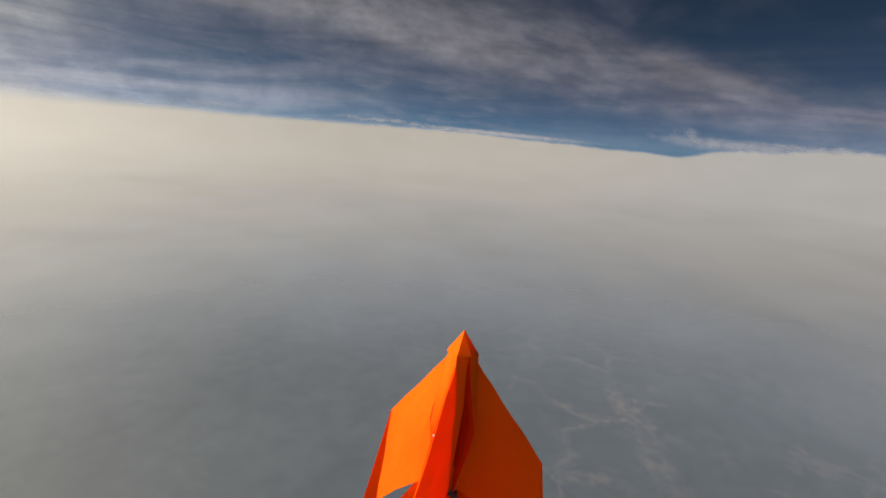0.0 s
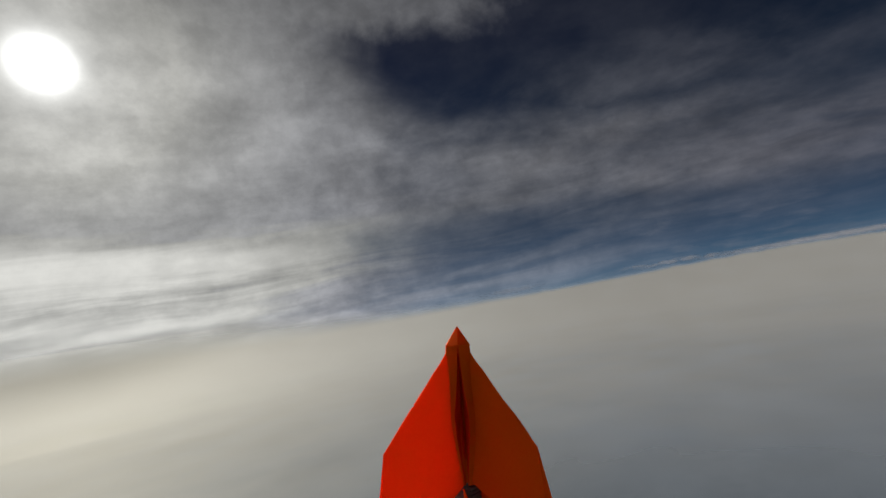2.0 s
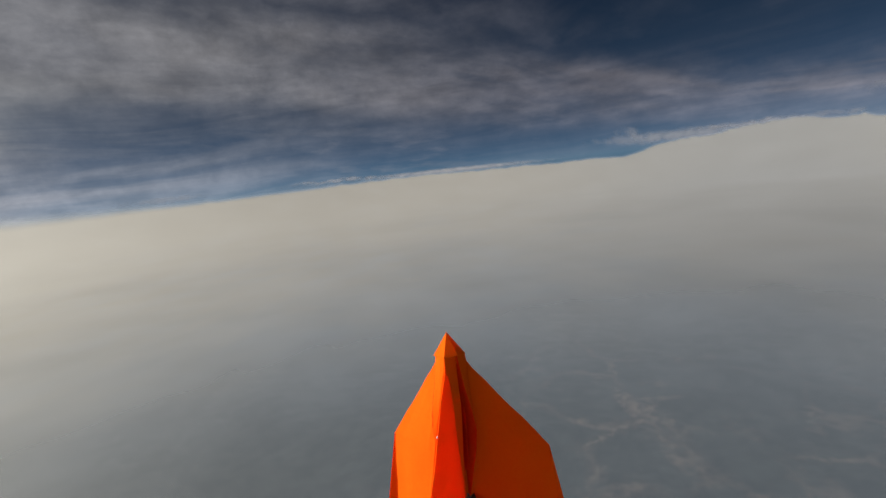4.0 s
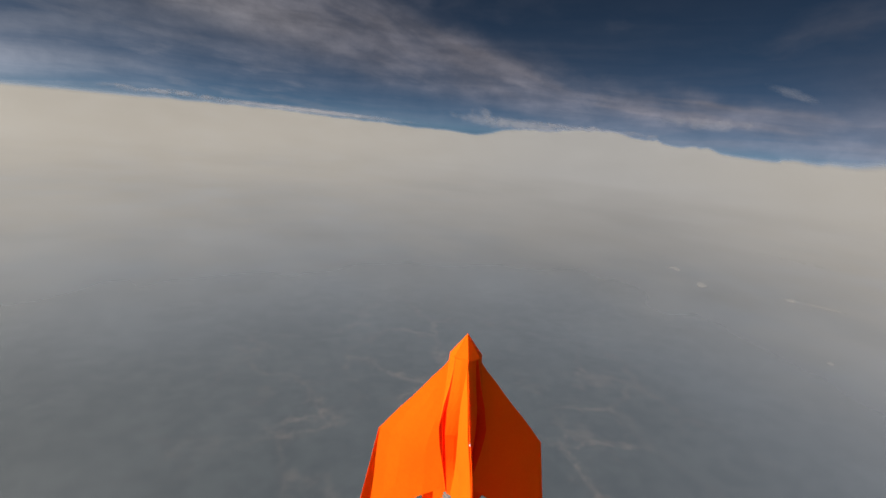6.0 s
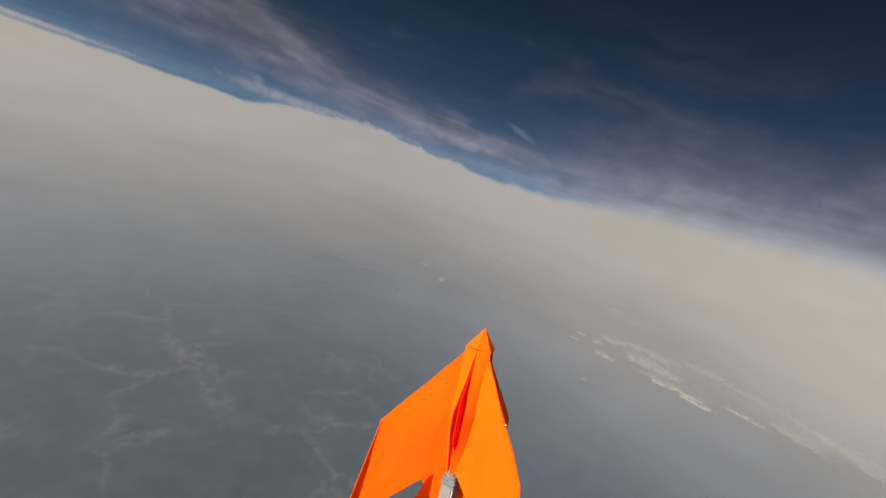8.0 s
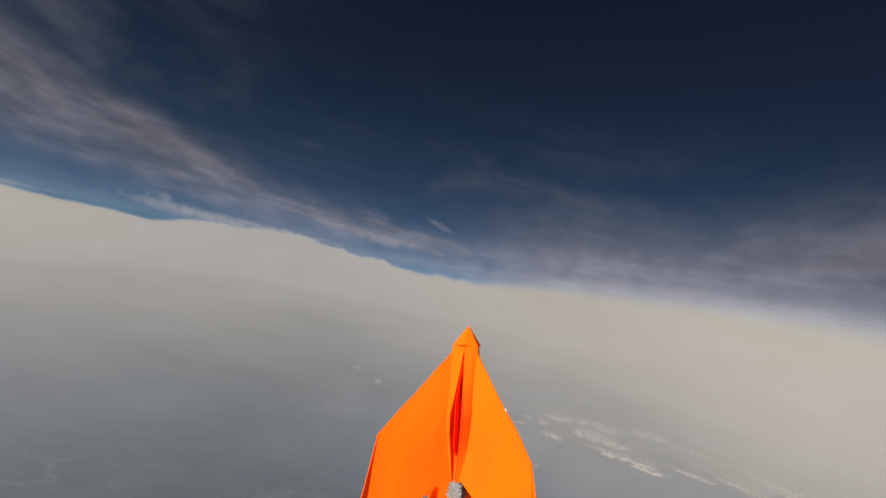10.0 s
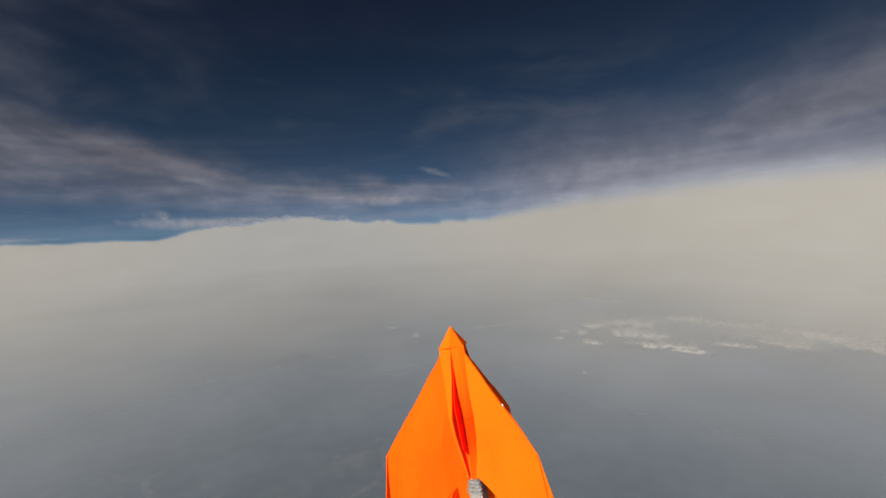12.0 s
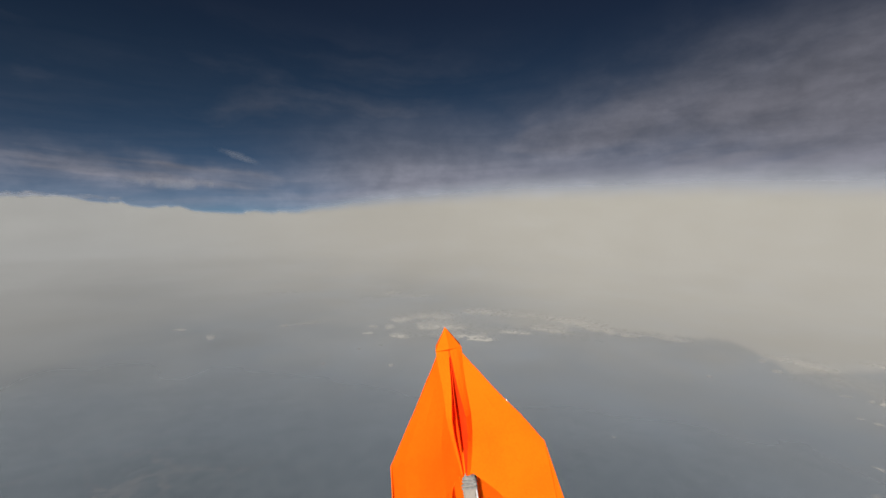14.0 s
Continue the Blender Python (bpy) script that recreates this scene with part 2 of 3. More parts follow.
def ground_material():
    """Dark green country with a web of pale brown towns and roads."""
    m, w = shader("farmland")
    place = w.add("NewGeometry").outputs["Position"]
    field = w.noise(place, 1 / 35, 6.0, 0.6)
    large = w.noise(place, 1 / 260, 3.0)
    bend = w.add("VectorMath")
    bend.operation = "MULTIPLY_ADD"
    w.put(bend.inputs[0], w.add("TexNoise", Vector=place, Scale=1 / 90, Detail=7.0, Roughness=0.68).outputs["Color"])
    bend.inputs[1].default_value = (110, 110, 0)
    w.put(bend.inputs[2], place)
    cells = w.add("TexVoronoi", Vector=bend.outputs[0], Scale=1 / 120)
    cells.feature = "DISTANCE_TO_EDGE"
    grain = w.step(w.noise(place, 1 / 16, 6.0, 0.7), 0.34, 0.68, 0.05, 1.0)
    web = w.math("MULTIPLY", w.math("MULTIPLY", w.step(cells.outputs["Distance"], 0.0, 0.085, 1.0, 0.0), grain), w.step(w.noise(place, 1 / 210, 4.0), 0.40, 0.58))
    town = w.math("MULTIPLY", w.step(w.noise(place, 1 / 80, 8.0, 0.65), 0.55, 0.72), 0.55)
    speck = w.step(w.noise(place, 1 / 6, 3.0, 0.7), 0.69, 0.76)
    off = w.add("VectorMath")
    off.operation = "DISTANCE"
    w.put(off.inputs[0], bend.outputs[0])
    off.inputs[1].default_value = way(-30, 0) * 620 + Vector((55, 55, -14))
    county = w.step(off.outputs["Value"], 520.0, 150.0, 0.0, 1.1)
    built = w.math("MULTIPLY", w.math("MAXIMUM", web, town), w.math("MULTIPLY", w.step(large, 0.30, 0.50), county), clamp=True)
    green = w.mix(w.step(field, 0.35, 0.65), (0.018, 0.027, 0.031, 1), (0.030, 0.040, 0.043, 1))
    brown = w.mix(w.math("MULTIPLY", speck, 0.6), (0.102, 0.083, 0.073, 1), (0.40, 0.37, 0.33, 1))
    land = w.add("BsdfDiffuse", Color=w.mix(built, green, brown)).outputs[0]
    wet = w.add("BsdfGlossy", Color=(1.0, 0.90, 0.64, 1), Roughness=0.4).outputs[0]
    finish(w, w.blend(0.035, land, wet))
    return m


def vapour(name, low, high, size, gloss=0.0, shade=0.25, ragged=0.0, thin=False, side_scatter=None):
    """Haze or cloud, as thick as its mesh's cover says; its fine billows lean the light a little."""
    m, w = shader(name)
    place = w.add("NewGeometry").outputs["Position"]
    cover = w.add("Attribute")
    cover.attribute_name = "cover"
    billow = w.add("TexNoise", Vector=place, Scale=1 / size, Detail=6.0, Roughness=0.6)
    lean = w.add("VectorMath")
    lean.operation = "MULTIPLY_ADD"
    w.put(lean.inputs[0], billow.outputs["Color"])
    lean.inputs[1].default_value = (shade, shade, 0)
    lean.inputs[2].default_value = (-shade / 2, -shade / 2, 1)
    up = w.add("VectorMath")
    up.operation = "NORMALIZE"
    w.put(up.inputs[0], lean.outputs[0])
    # Low where thin, high where thick; the haze's scattering tint is put in here.
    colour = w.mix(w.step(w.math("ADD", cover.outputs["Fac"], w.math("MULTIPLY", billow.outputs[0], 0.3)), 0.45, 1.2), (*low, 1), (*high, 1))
    # Bluer, dimmer scattered light crosswise to the sun is put into the colour.
    if side_scatter:
        side_share = w.add("Attribute")
        side_share.attribute_name = "side_scatter"
        colour = w.mix(w.math("MULTIPLY", side_share.outputs["Fac"], w.step(cover.outputs["Fac"], 0.3, 0.9)), colour, (*side_scatter, 1))
        # Paler, warmer scattered light along the sun's line is painted in as well.
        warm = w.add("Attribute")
        warm.attribute_name = "warm_scatter"
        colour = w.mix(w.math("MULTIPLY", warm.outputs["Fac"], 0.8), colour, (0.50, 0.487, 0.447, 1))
    surface = w.add("BsdfDiffuse", Color=colour, Normal=up.outputs[0]).outputs[0]
    if gloss:
        surface = w.blend(gloss, surface, w.add("BsdfGlossy", Color=(1.0, 0.95, 0.74, 1), Roughness=0.8, Normal=up.outputs[0]).outputs[0])
    if thin:
        down = w.add("VectorMath")
        down.operation = "SCALE"
        w.put(down.inputs[0], up.outputs[0])
        down.inputs["Scale"].default_value = -1.0
        both = w.add("AddShader")
        w.put(both.inputs[0], surface)
        w.put(both.inputs[1], w.add("BsdfTranslucent", Color=colour, Normal=down.outputs[0]).outputs[0])
        surface = both.outputs[0]
    dense = cover.outputs["Fac"]
    if ragged:
        rag = w.math("MULTIPLY", w.math("SUBTRACT", w.noise(place, 2.2 / size, 6.0, 0.65), 0.5), ragged)
        dense = w.math("ADD", dense, w.math("MULTIPLY", rag, w.step(dense, 0.0, 0.3)), clamp=True)
    finish(w, w.blend(dense, w.add("BsdfTransparent").outputs[0], surface))
    return m


GROUND = ground_material()
HAZE = vapour("haze", (0.185, 0.227, 0.290), (0.231, 0.225, 0.216), 260.0, 0.115, 0.15, side_scatter=(0.190, 0.199, 0.214))
WISP = vapour("wisp", (0.215, 0.22, 0.235), (0.27, 0.265, 0.268), 160.0, 0.0, 0.15, 0.06, True)
CLOUD = vapour("cloud", (0.202, 0.196, 0.181), (0.214, 0.204, 0.177), 40.0, 0.0, 0.10, 0.16, True)


# ---- building ----
def mesh_of(name, bm, material):
    me = bpy.data.meshes.new(name)
    bm.to_mesh(me)
    bm.free()
    me.materials.append(material)
    return me


def part(name, bm, material, parent, label=""):
    ob = new(name, mesh_of(name, bm, material))
    ob.parent = parent
    return tagged(ob, label)


def sheet_of(name, grid, cover, material, closed=False):
    """A smooth sheet over a grid of places (rows by columns by 3), with its cover as an attribute."""
    rows, cols = grid.shape[:2]
    i, j = np.meshgrid(np.arange(rows - 1), np.arange(cols if closed else cols - 1), indexing="ij")
    k = (j + 1) % cols
    faces = np.stack([i * cols + j, i * cols + k, (i + 1) * cols + k, (i + 1) * cols + j], -1).reshape(-1, 4)
    me = bpy.data.meshes.new(name)
    me.from_pydata(grid.reshape(-1, 3).tolist(), [], faces.tolist())
    me.attributes.new("cover", "FLOAT", "POINT").data.foreach_set("value", cover.reshape(-1).astype(np.float32))
    me.polygons.foreach_set("use_smooth", np.ones(len(me.polygons), bool))
    me.materials.append(material)
    return new(name, me)


def smooth(x, low, high):
    s = np.clip((x - low) / (high - low), 0, 1)
    return s * s * (3 - 2 * s)


def fbm(x, y, seed, octaves=4):
    """Fractal noise, about -1 to 1, on arrays."""
    flat = [noise.fractal((a, b, seed), 0.9, 2.1, octaves) for a, b in zip(np.ravel(x).tolist(), np.ravel(y).tolist())]
    return np.array(flat).reshape(np.shape(x))


# ---- the land, the haze over it and the cloud bank on the horizon ----
def land():
    a = np.linspace(0, 2 * np.pi, 193)[:-1]
    r = np.concatenate([[0.01], np.geomspace(20, 4800, 70)])
    rr, aa = np.meshgrid(r, a, indexing="ij")
    rough = 2 * fbm(rr * np.cos(aa) / 300, rr * np.sin(aa) / 300, 4.0, 3)
    ob = sheet_of("ground", np.stack([rr * np.cos(aa), rr * np.sin(aa), rough - 14], -1), np.ones_like(rr), GROUND, True)
    tagged(ob, "dim dark green farmland with pale towns far below", "ground", kind="structure")


land()

# heading, height of the bank's top and its softness, in degrees
EDGE = [(-180, 2.5, 2.6), (-138, 3.4, 2.6), (-116, 4.0, 2.4), (-95, 3.4, 2.2), (-78, 1.9, 1.6), (-70, 0.6, 0.9), (-67, 0.0, 0.5), (-61, -0.2, 0.3),
        (-54, 0.1, 0.25), (-48, 0.8, 0.2), (-43, 1.1, 0.2), (-40, 0.75, 0.2), (-36.5, 0.55, 0.2), (-32.5, 0.25, 0.2), (-29, -0.6, 0.2), (-20, -0.45, 0.2), (-6, 0.0, 0.25), (0, 0.1, 0.25), (20, 0.0, 0.4),
        (36, 0.2, 0.8), (54, 1.0, 1.8), (72, 2.4, 2.8), (90, 2.4, 2.8), (150, 1.2, 1.8), (180, 2.5, 2.6)]


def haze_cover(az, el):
    """Opacity that stands in for the haze in the way towards a heading and height: higher the further it reaches and
    towards the sun, up to the uneven edge of the bank.
    """
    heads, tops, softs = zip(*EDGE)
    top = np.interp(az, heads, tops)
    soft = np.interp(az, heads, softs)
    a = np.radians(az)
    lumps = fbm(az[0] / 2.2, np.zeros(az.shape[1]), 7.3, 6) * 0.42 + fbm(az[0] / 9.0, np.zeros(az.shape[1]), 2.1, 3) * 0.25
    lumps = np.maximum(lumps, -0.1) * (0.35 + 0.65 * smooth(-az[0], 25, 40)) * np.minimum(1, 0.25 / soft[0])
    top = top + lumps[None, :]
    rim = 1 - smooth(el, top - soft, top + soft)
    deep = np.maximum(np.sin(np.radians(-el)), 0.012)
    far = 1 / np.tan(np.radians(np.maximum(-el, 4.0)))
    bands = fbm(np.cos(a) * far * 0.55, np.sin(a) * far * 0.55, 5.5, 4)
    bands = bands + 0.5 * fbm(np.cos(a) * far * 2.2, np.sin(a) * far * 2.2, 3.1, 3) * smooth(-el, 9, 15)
    # The cosine puts brighter haze towards the sun into the opacity.
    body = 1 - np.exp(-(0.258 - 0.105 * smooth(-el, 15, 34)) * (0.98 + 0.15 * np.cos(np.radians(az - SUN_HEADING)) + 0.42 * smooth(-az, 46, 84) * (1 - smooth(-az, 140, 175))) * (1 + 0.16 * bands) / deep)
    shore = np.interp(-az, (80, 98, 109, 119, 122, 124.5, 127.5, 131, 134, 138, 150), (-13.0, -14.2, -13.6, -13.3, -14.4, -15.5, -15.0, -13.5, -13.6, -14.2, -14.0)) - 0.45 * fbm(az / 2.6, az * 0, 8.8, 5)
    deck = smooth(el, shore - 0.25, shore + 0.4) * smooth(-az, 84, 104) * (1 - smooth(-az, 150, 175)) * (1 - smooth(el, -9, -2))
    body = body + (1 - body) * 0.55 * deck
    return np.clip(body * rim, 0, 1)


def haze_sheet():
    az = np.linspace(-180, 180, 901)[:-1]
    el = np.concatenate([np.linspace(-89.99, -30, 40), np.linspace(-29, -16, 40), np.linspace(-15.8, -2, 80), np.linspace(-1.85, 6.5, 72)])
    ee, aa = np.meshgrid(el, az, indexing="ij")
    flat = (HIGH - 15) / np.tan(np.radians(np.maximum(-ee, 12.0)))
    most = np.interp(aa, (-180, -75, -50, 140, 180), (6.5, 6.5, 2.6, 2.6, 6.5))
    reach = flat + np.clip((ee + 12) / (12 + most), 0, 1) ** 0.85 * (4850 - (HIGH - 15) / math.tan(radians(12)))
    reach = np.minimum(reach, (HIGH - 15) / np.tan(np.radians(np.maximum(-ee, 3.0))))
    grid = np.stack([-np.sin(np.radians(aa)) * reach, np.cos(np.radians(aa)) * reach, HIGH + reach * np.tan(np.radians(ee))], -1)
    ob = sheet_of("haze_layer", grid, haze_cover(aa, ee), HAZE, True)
    # Share of that painted tint, greatest well aside from the sun's heading.
    across_sun = np.exp(-((aa + 44) / 24) ** 2)
    # Painted glow: strong low under the sun, faint on the opposite side.
    warm_scatter = smooth(aa, 6, 68) * (1 - smooth(aa, 120, 170)) * (0.20 + 0.80 * smooth(ee, -11, 1)) + 0.16 * smooth(-aa, 78, 105) * smooth(ee, -15, -8)
    ob.data.attributes.new("warm_scatter", "FLOAT", "POINT").data.foreach_set("value", warm_scatter.reshape(-1).astype(np.float32))
    ob.data.attributes.new("side_scatter", "FLOAT", "POINT").data.foreach_set("value", across_sun.reshape(-1).astype(np.float32))
    tagged(ob, "pale beige grey haze layer and cloud bank reaching the horizon", "haze", kind="structure")


haze_sheet()


def low_cloud(az, el, wide, deep, slant=0.0, most=0.6, gaps=0.0, crisp=0.35, point=0.0, seed=1.0, label="small cream white cloud floating low over the hazy land"):
    """A flat heap of cloud over a level base: the near rim is clear and bright, the far side thins out into the haze."""
    where = way(az, el)
    centre = HUB + where * ((HIGH - 15.4) / -where.z)
    nu, nv = (170, 110) if max(wide, deep) > 70 else (64, 48)
    s, q = np.meshgrid(np.linspace(-1, 1, nv), np.linspace(-1, 1, nu), indexing="ij")
    wave = fbm(q * wide / 70 + seed, s * deep / 130, seed, 3)
    fine = fbm(q * wide / 30 + seed, s * deep / 60 + 3 + q * wide / 150, seed + 9, 3)
    # the heap is thickest towards its near side; a pointed one swells from one thin end to the other
    girth = 1 - point * (1 - smooth(q, -1.1, 0.55))
    rise = (s + 0.30 + 0.30 * wave) / girth
    rise = np.where(rise < 0, rise / 0.62, rise / 1.15)
    body = 1 - (np.abs(q) ** 2.2 + np.abs(rise) ** 1.7) ** 0.8 + 0.70 * fine + 0.35 * wave - gaps
    soft = crisp + (0.95 - 0.5 * point) * smooth(rise, -0.5, 1.0)
    cover = smooth(body, -0.08, soft * 1.9) * most * (1 - smooth(np.maximum(np.abs(q), np.abs(s)), 0.74, 0.99))
    cover[0], cover[-1], cover[:, 0], cover[:, -1] = 0, 0, 0, 0
    out = Vector((where.x, where.y, 0)).normalized()
    turn = Matrix.Rotation(radians(slant), 3, "Z")
    side, out = turn @ Vector((out.y, -out.x, 0)), turn @ out
    x = centre.x + q * wide / 2 * side.x + s * deep / 2 * out.x
    y = centre.y + q * wide / 2 * side.y + s * deep / 2 * out.y
    ob = sheet_of("low_cloud", np.stack([x, y, 15.4 + np.clip(body, 0, 1) * 0.5], -1), cover, CLOUD)
    return tagged(ob, label, "cloud", "low clouds")


def horizon_cloud(az, el, wide, high, seed, label="thin pale wisp of cloud over the horizon", lean=0.0, most=0.6, rough=0.6, base=4450):
    """A drawn-out wisp far off, above the bank; wide and high in degrees."""
    s, q = np.meshgrid(np.linspace(-1, 1, 32), np.linspace(-1, 1, 130), indexing="ij")
    aa, ee = az + q * wide / 2, el + s * high / 2 + lean * q
    lump = fbm(q * wide * 0.45 + seed, s * 0.8, seed, 4)
    body = 1 - (np.abs(q) ** 2 + s ** 2) ** 0.7 + lump * rough - 0.15 * rough / 0.6
    cover = smooth(body, -0.1, 1.0) * most
    cover[0], cover[-1], cover[:, 0], cover[:, -1] = 0, 0, 0, 0
    reach = base + 170 * ee - 8 * np.clip(body, 0, 1)
    grid = np.stack([-np.sin(np.radians(aa)) * reach, np.cos(np.radians(aa)) * reach, HIGH + reach * np.tan(np.radians(ee))], -1)
    return tagged(sheet_of("horizon_cloud", grid, cover, WISP), label, "cloud", "horizon clouds")


# small heaps: heading, height, width, depth, slant, thickness
HEAPS = [(-79.9, -15.3, 84, 110, -8, 0.62), (-78.5, -14.2, 48, 130, 0, 0.50), (-75.8, -15.0, 44, 60, 0, 0.52), (-76.4, -14.2, 36, 60, 0, 0.40), (-79.0, -10.0, 90, 130, 6, 0.34),
         (-82.3, -10.5, 80, 70, 0, 0.30), (-65.6, -13.6, 44, 70, 10, 0.36), (-68.3, -13.5, 120, 60, 8, 0.22), (-78.8, -19.0, 18, 34, 0, 0.40), (-70.2, -18.4, 18, 40, 0, 0.22),
         (-77.4, -16.6, 18, 30, 0, 0.35), (-74.6, -16.9, 20, 34, 0, 0.25), (-57.6, -14.2, 40, 100, 0, 0.34), (-54.4, -13.1, 50, 70, 0, 0.36),
         (-131.9, -16.3, 78, 90, -14, 0.62), (-132.3, -15.1, 74, 90, 0, 0.48), (-135.9, -16.0, 88, 100, -16, 0.60), (-134.5, -14.7, 84, 90, 0, 0.45), (-133.1, -17.9, 40, 44, -14, 0.45),
         (-130.8, -18.3, 16, 26, 0, 0.42), (-129.6, -18.2, 14, 22, 0, 0.36), (-133.2, -19.6, 18, 20, 0, 0.42), (-123.0, -15.4, 30, 50, 0, 0.46), (-121.6, -14.6, 30, 60, 0, 0.34), (-127.8, -15.2, 26, 30, 0, 0.34),
         (-128.4, -16.5, 26, 24, 0, 0.34), (-117.1, -17.2, 18, 26, 0, 0.34), (-107.3, -25.4, 10, 12, 0, 0.36), (-117.0, -29.3, 9, 10, 0, 0.32), (-131.4, -24.3, 16, 22, -40, 0.20), (-138.2, -23.4, 18, 14, -30, 0.40), (-140.5, -15.4, 60, 80, 0, 0.45)]
for i, (az, el, wide, deep, slant, most) in enumerate(HEAPS):
    low_cloud(az, el, wide, deep, slant, most * 0.9, seed=11.3 + i * 3.7)
# broad fields, in the same order
FIELDS = [(-88.3, -15.3, 250, 140, -10, 0.66), (-85.2, -13.9, 210, 230, 0, 0.50), (-84.4, -12.8, 240, 240, 0, 0.40), (-80.6, -13.2, 150, 190, 0, 0.42), (-90.5, -12.1, 190, 230, -8, 0.42), (-95.2, -12.3, 250, 200, 0, 0.30),
          (-95.1, -14.6, 140, 90, -8, 0.50), (-99.8, -14.0, 190, 150, -24, 0.46), (-102.6, -12.8, 280, 190, -20, 0.42), (-107.0, -13.6, 230, 150, -20, 0.42), (-133.0, -13.2, 240, 90, -2, 0.46), (-125.2, -14.1, 190, 130, -16, 0.42), (-112.5, -13.6, 220, 120, -6, 0.34)]
for i, (az, el, wide, deep, slant, most) in enumerate(FIELDS):
    low_cloud(az, el, wide, deep, slant, most * 1.05, 0.0, seed=111.3 + i * 4.1, label="broad ragged cream cloud field lying over the hazy land")
low_cloud(-134.1, -22.35, 138, 58, -19, 0.46, -0.05, 0.2, 0.72, 71.0, "long narrow sunlit cream cloud streak over dark land")
for az, el, wide, deep, seed in ((-86.0, -13.4, 520, 620, 81.0), (-100.0, -13.7, 420, 380, 84.0), (-64.7, -9.6, 260, 160, 87.0), (-79.5, -10.4, 420, 240, 95.0), (-128.0, -15.0, 260, 260, 90.0)):
    low_cloud(az, el, wide, deep, 0, 0.20, 0.0, 0.9, 0.0, seed, "faint thin sheet of cloud among the low clouds")
for az, el, wide, deep, seed in ((66.0, -4.6, 900, 900, 140.0), (52.0, -5.0, 700, 700, 143.0)):
    low_cloud(az, el, wide, deep, 0, 0.36, 0.0, 0.9, 0.0, seed, "long pale streak of cloud lying on the bright haze")

horizon_cloud(-34.5, 1.0, 21.0, 1.7, 3.0, "thin lens shaped cloud with a small turret over the horizon", 0.4, 0.62, 0.3)
horizon_cloud(-29.4, 2.0, 3.6, 1.7, 5.0, "small white turret of cloud over the horizon", 0.2, 0.34, 0.7)
horizon_cloud(-42.0, 1.25, 18.0, 0.9, 33.0, "pale rim of cloud along the top of the distant bank", 0.12, 0.6)
horizon_cloud(-8.0, 0.25, 30.0, 0.8, 36.0, "long thin lavender white layer of cloud on the horizon", 0.25, 0.85, 0.2)
horizon_cloud(6.0, 0.65, 14.0, 0.8, 15.0, "soft low heap of pale cloud on the horizon", 0.0, 0.6)
horizon_cloud(25.0, 0.75, 10.0, 0.9, 9.0, most=0.35)
horizon_cloud(-60.9, 6.3, 5.2, 1.1, 21.0, "small comma shaped wisp of cirrus in the blue sky", 0.75, 0.24, 0.3, 3700)
horizon_cloud(-54.0, 3.0, 11.0, 1.7, 24.0, "soft low grey wisp of cloud beyond the bank", 0.0, 0.35)


# ---- the paper plane ----
def folded(points, faces, thick=0.0006):
    """A piece of folded paper over its corner points, with its thickness."""
    bm = bmesh.new()
    vs = [bm.verts.new(p) for p in points]
    for f in faces:
        bm.faces.new([vs[i] for i in f])
    bmesh.ops.recalc_face_normals(bm, faces=bm.faces[:])
    bmesh.ops.solidify(bm, geom=bm.faces[:], thickness=thick)
    return bm


def box(low, high, bevel=0.0006):
    bm = bmesh.new()
    size = Vector(high) - Vector(low)
    bmesh.ops.create_cube(bm, size=1, matrix=Matrix.Translation((Vector(low) + Vector(high)) / 2) @ Matrix.Diagonal((*size, 1)))
    bmesh.ops.bevel(bm, geom=bm.edges[:], offset=bevel, segments=2, affect="EDGES")
    return bm


# Keel enlarged to a third wing so the outline stays alike from every side.
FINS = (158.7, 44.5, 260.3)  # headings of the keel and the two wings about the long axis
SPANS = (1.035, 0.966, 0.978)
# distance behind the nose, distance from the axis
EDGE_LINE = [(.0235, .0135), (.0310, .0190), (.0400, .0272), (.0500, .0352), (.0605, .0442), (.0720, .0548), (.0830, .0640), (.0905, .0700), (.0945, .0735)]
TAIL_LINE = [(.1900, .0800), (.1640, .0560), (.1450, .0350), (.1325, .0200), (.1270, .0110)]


def spoke(heading):
    return Vector((math.cos(radians(heading)), math.sin(radians(heading)), 0))


def strip(name, rows, material, parent, label="", thick=0.0006, buckle=0.0004, seed=0.0):
    """A strip of paper over rows of places from nose to tail, each row across the strip."""
    flat = [p for row in rows for p in row]
    n = len(rows[0])
    faces = [(i * n + j, i * n + j + 1, (i + 1) * n + j + 1, (i + 1) * n + j) for i in range(len(rows) - 1) for j in range(n - 1)]
    bm = bmesh.new()
    vs = [bm.verts.new(p) for p in flat]
    for f in faces:
        bm.faces.new([vs[i] for i in f])
    bmesh.ops.subdivide_edges(bm, edges=bm.edges[:], cuts=1, use_grid_fill=True)
    bmesh.ops.recalc_face_normals(bm, faces=bm.faces[:])
    for vert in bm.verts:
        vert.co += vert.normal * buckle * noise.noise((vert.co.x * 40 + seed, vert.co.y * 40, vert.co.z * 26 + seed))
    bmesh.ops.solidify(bm, geom=bm.faces[:], thickness=thick)
    return part(name, bm, material, parent, label)


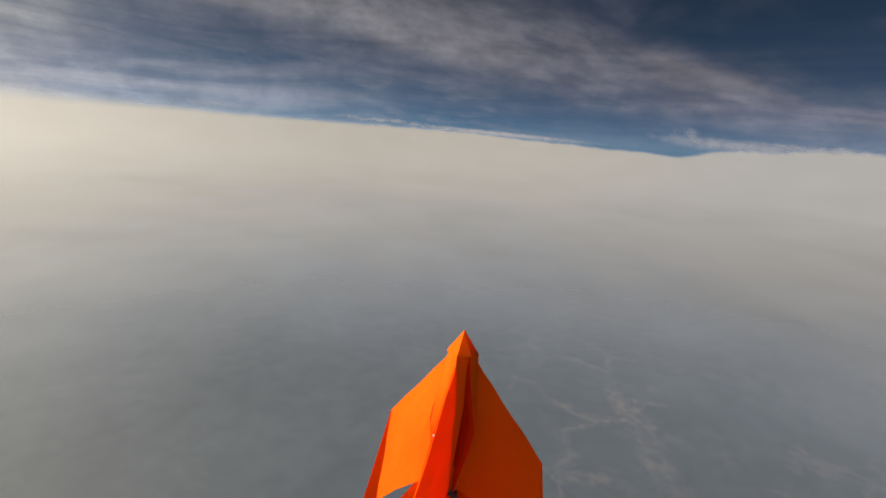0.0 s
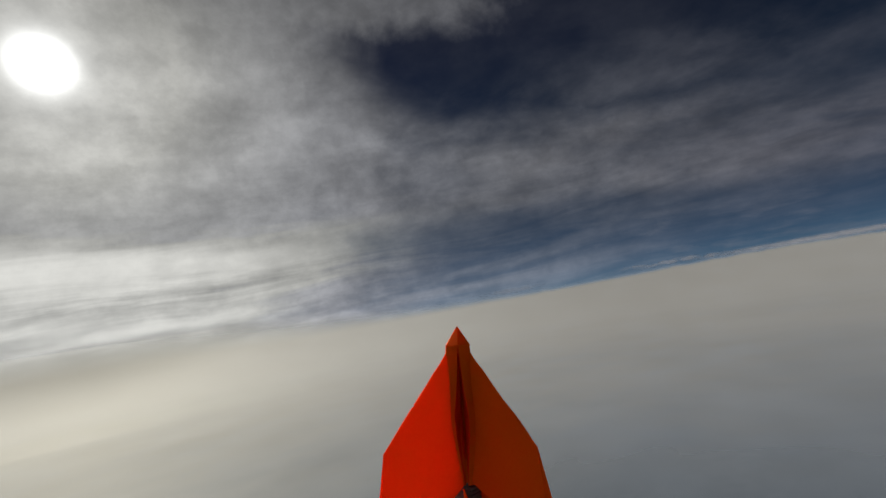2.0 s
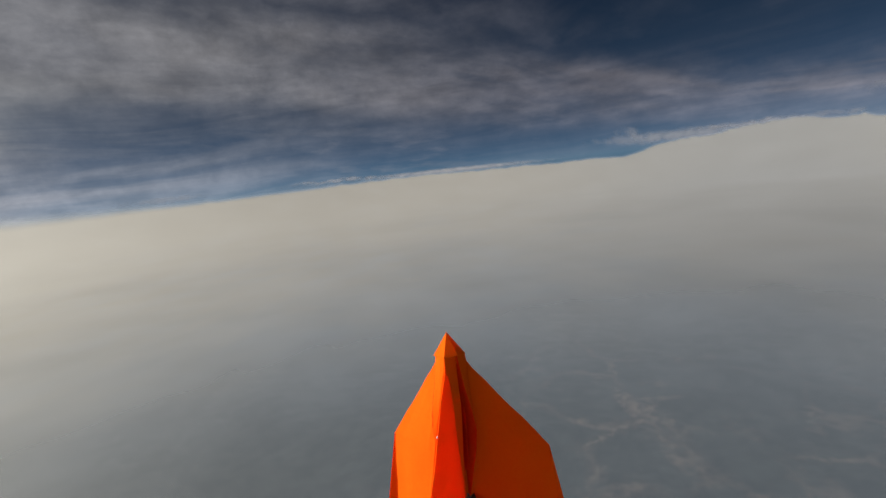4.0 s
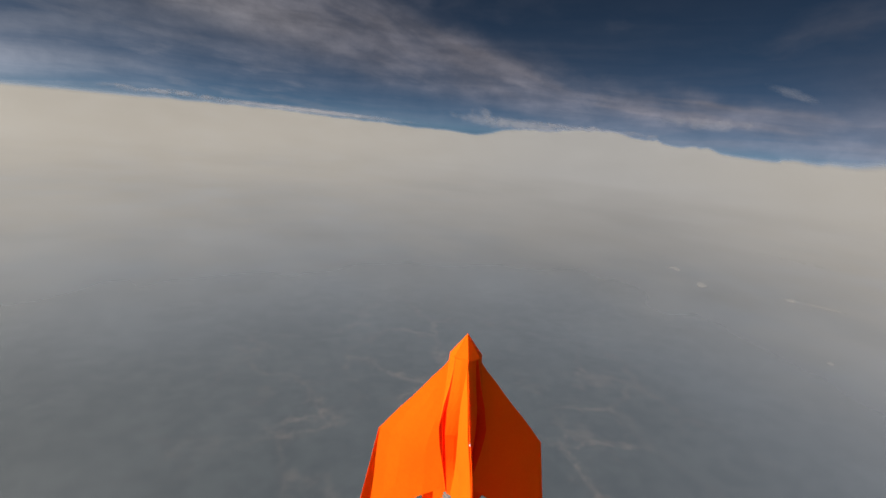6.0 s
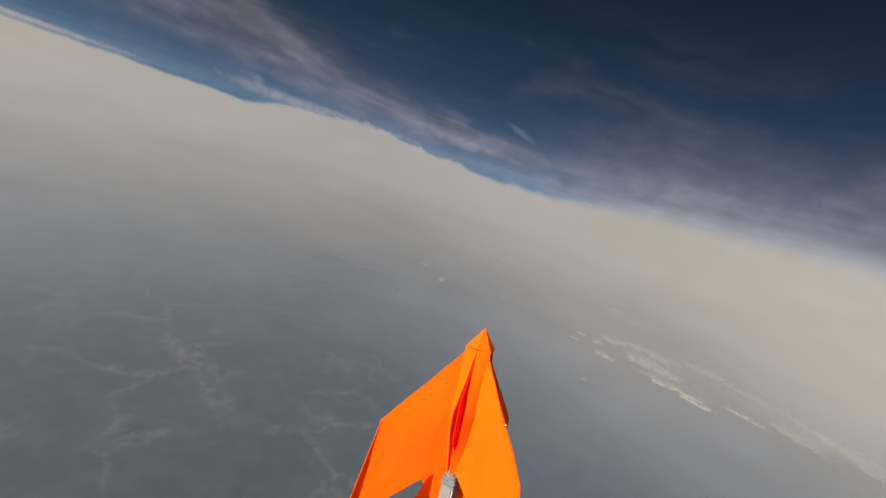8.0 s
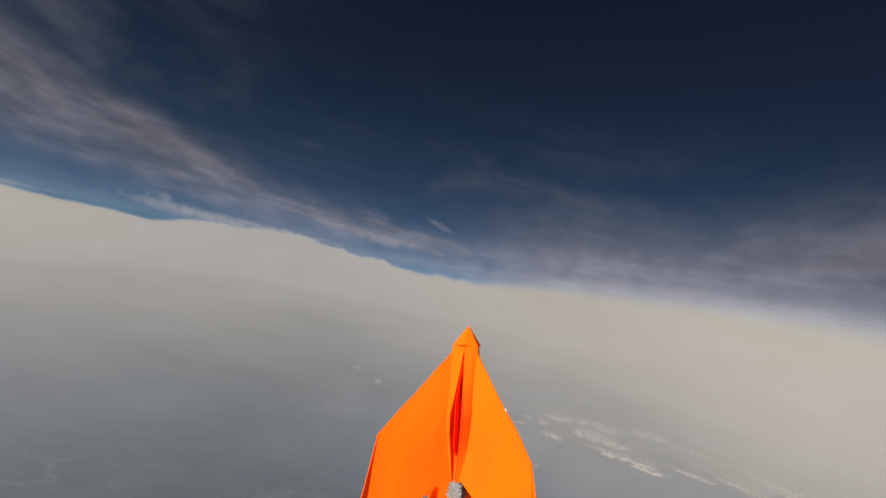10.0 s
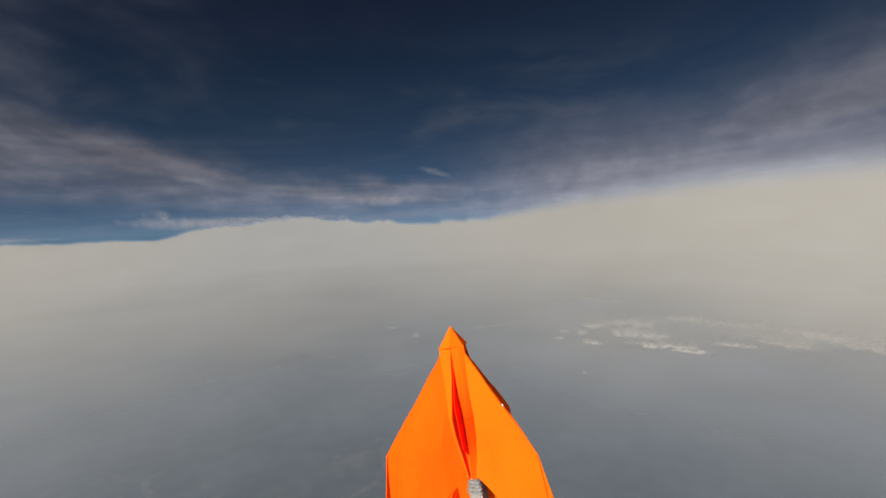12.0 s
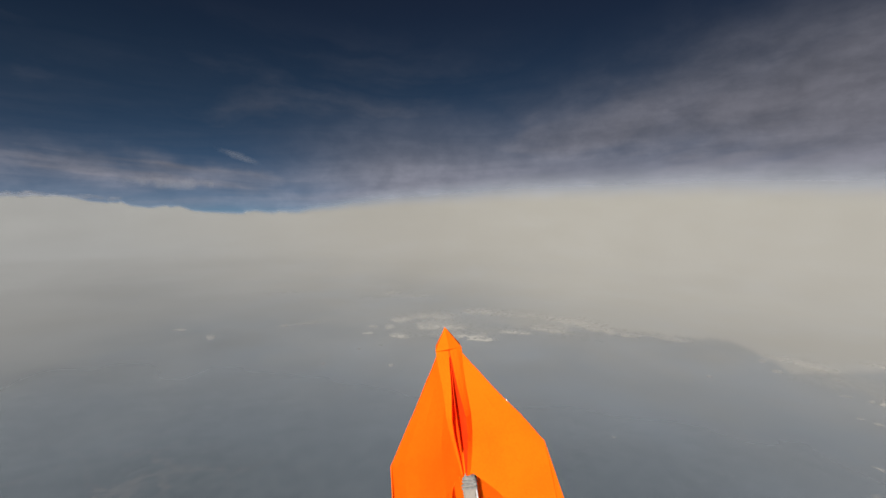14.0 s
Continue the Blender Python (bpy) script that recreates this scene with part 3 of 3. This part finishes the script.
def paper_fin(root, name, heading, span, seed):
    """A wing or keel: two layers of one folded sheet that meet along the bowed front edge and gape at the tail, with its edge turned over."""
    out, side = spoke(heading), spoke(heading + 90)
    for s in (-1, 1):
        rows = []
        for back, reach in [(b, r * span) for b, r in EDGE_LINE + [(.1200, .0760), (.1550, .0784), (.1900, .0800)]]:
            row = []
            for k in (0.0, 0.12, 0.34, 0.67, 1.0):
                r = .0015 + (reach - .0015) * k
                tail = float(np.interp(r, [q[1] for q in TAIL_LINE[::-1]], [q[0] for q in TAIL_LINE[::-1]]))
                down = min(back, tail) if back > .12 else back
                gape = .0042 * (1 - k) * smooth(back, .015, .060) + .0010 * (1 - k) + .00035
                bow = .0022 * math.sin(math.pi * k) * smooth(back, .03, .10)
                row.append(out * r + side * (s * gape + bow) - Vector((0, 0, down)))
            rows.append(row)
        strip(name, rows, PAPER, root, thick=0.0005, buckle=0.0011, seed=seed + s)
    fore, hind = out * (.0735 * span) - Vector((0, 0, .0945)), out * (.0802 * span) - Vector((0, 0, .1910))
    free = out * (.0905 * span) - Vector((0, 0, .1890)) + side * .0075
    part("winglet", folded([fore, hind, free], [range(3)]), PAPER, root, "narrow turned over wing edge")


def paper_ridge(root, first, second, seed):
    """The standing folds between two fins: two strips that rise to a slit, with flaps inside it whose shade is put into
    a deeper red.
    """
    half = (second - first) / 2
    out, side = spoke(first + half), spoke(first + half + 90)
    # distance behind the nose, foot on the fins, height of the ridge, half the slit
    RIDGE = [(.0165, .0130, .0104, .0004), (.0400, .0150, .0142, .0020), (.0560, .0158, .0180, .0036), (.0740, .0162, .0198, .0060), (.0900, .0154, .0176, .0056), (.1080, .0136, .0140, .0036), (.1280, .0110, .0100, .0016)]
    for s in (-1, 1):
        foot = spoke(first if s < 0 else second)
        rows, inner = [], []
        for back, wide, rise, slit in RIDGE:
            down = Vector((0, 0, -back))
            lift = rise * (0.86 if s < 0 else 1.0)
            edge = out * lift + side * (s * slit) + down
            base = foot * wide + down
            crease = (edge * 0.45 + base * 0.55) + out * .0006
            rows.append([base, crease, edge])
            inner.append([edge, out * (lift * 0.55) + side * (s * slit * 0.45) + down, out * .0030 + side * (s * .0003) + down])
        strip("body_fold", rows, PAPER, root, buckle=0.0004, seed=seed + s)
        strip("inner_fold", inner, SHADED_PAPER, root, "inside of the middle fold, its shade coloured in as deep red", thick=0.0004, buckle=0.0003, seed=seed + 3 * s)
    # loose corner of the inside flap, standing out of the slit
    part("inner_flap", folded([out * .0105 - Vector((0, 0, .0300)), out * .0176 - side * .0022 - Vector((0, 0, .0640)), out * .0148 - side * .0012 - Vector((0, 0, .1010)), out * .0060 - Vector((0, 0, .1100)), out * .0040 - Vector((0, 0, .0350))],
                              [range(5)], 0.0004), SHADED_PAPER, root)
    # the folded-over nose: two facets a side with a lip behind
    tip = Vector((0, 0, 0))
    a, b = spoke(first), spoke(second)
    left, mid, right = a * .0136 - Vector((0, 0, .0182)), out * .0122 - Vector((0, 0, .0168)), b * .0136 - Vector((0, 0, .0182))
    left_in, mid_in, right_in = a * .0120 - Vector((0, 0, .0196)), out * .0100 - Vector((0, 0, .0184)), b * .0120 - Vector((0, 0, .0196))
    part("nose_flap", folded([tip, left, mid, right, left_in, mid_in, right_in], [(0, 1, 2), (0, 2, 3), (1, 4, 5, 2), (2, 5, 6, 3)], 0.0005), PAPER, root)
    part("nose_fold", folded([a * .0110 - Vector((0, 0, .0150)), a * .0130 - Vector((0, 0, .0250)), out * .0098 - Vector((0, 0, .0240)), out * .0092 - Vector((0, 0, .0150)), b * .0110 - Vector((0, 0, .0150)), b * .0130 - Vector((0, 0, .0250))],
                             [(0, 1, 2, 3), (3, 2, 5, 4)], 0.0005), PAPER, root)


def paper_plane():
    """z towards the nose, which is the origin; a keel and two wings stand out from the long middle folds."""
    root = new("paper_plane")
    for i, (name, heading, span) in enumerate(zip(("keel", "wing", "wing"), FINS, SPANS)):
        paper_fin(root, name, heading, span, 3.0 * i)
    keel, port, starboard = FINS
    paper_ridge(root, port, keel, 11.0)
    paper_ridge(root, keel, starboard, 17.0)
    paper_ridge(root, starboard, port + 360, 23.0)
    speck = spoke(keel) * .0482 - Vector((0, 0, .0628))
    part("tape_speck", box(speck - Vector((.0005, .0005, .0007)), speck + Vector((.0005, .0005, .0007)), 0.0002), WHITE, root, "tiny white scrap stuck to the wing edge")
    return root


def mount_arm():
    """The arm that holds the plane by its tail: a tapered clamp, a flat post and turns of tape."""
    root = new("mount_arm")
    bm = bmesh.new()
    rings = []
    for back, wide in ((.1150, .0022), (.1225, .0034), (.1262, .0060), (.1288, .0088), (.1320, .0098), (.1350, .0102)):
        rings.append([bm.verts.new((x * wide, y * wide, -back)) for x, y in ((-1, -.8), (.8, -1), (1, .8), (-.8, 1))])
    for a, b in zip(rings, rings[1:]):
        for i in range(4):
            bm.faces.new((a[i], a[(i + 1) % 4], b[(i + 1) % 4], b[i]))
    bm.faces.new(rings[0])
    bm.faces.new(rings[-1])
    bmesh.ops.recalc_face_normals(bm, faces=bm.faces[:])
    bmesh.ops.bevel(bm, geom=bm.edges[:], offset=0.0004, segments=1, affect="EDGES")
    part("clamp", bm, GREY_TAPE, root, "grey taped clamp")
    part("post", box((-.0098, -.0098, -.3300), (.0098, .0098, -.1352), 0.0014), DARK_WOOD, root, "weathered grey brown post")
    for back, wide in ((.1300, .0100), (.1326, .0105), (.1354, .0108), (.1384, .0108)):
        part("tape_turn", box((-wide, -wide, -back - .0010), (wide, wide, -back + .0010), 0.0005), GREY_TAPE, root, "ridge of grey tape")
    for x, y in ((-1, -1), (-1, 1), (1, -1), (1, 1)):
        part("edge_strip", box((x * .0100 - .0006, y * .0100 - .0006, -.3290), (x * .0100 + .0006, y * .0100 + .0006, -.1400), 0.0001), PALE_TAPE, root, "thin white edge strip")
    return root


UP = Vector((0.043, 0.149, 1)).normalized()
AHEAD = (Vector((0, 1, 0)) - UP * UP.y).normalized()
HOLD = Matrix.Translation(HUB) @ Matrix((AHEAD, UP.cross(AHEAD), UP)).transposed().to_4x4()
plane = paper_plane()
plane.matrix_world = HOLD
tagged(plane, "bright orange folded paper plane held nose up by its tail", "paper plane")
arm = mount_arm()
arm.matrix_world = HOLD
tagged(arm, "grey taped mounting arm that holds the orange paper plane", "mount")
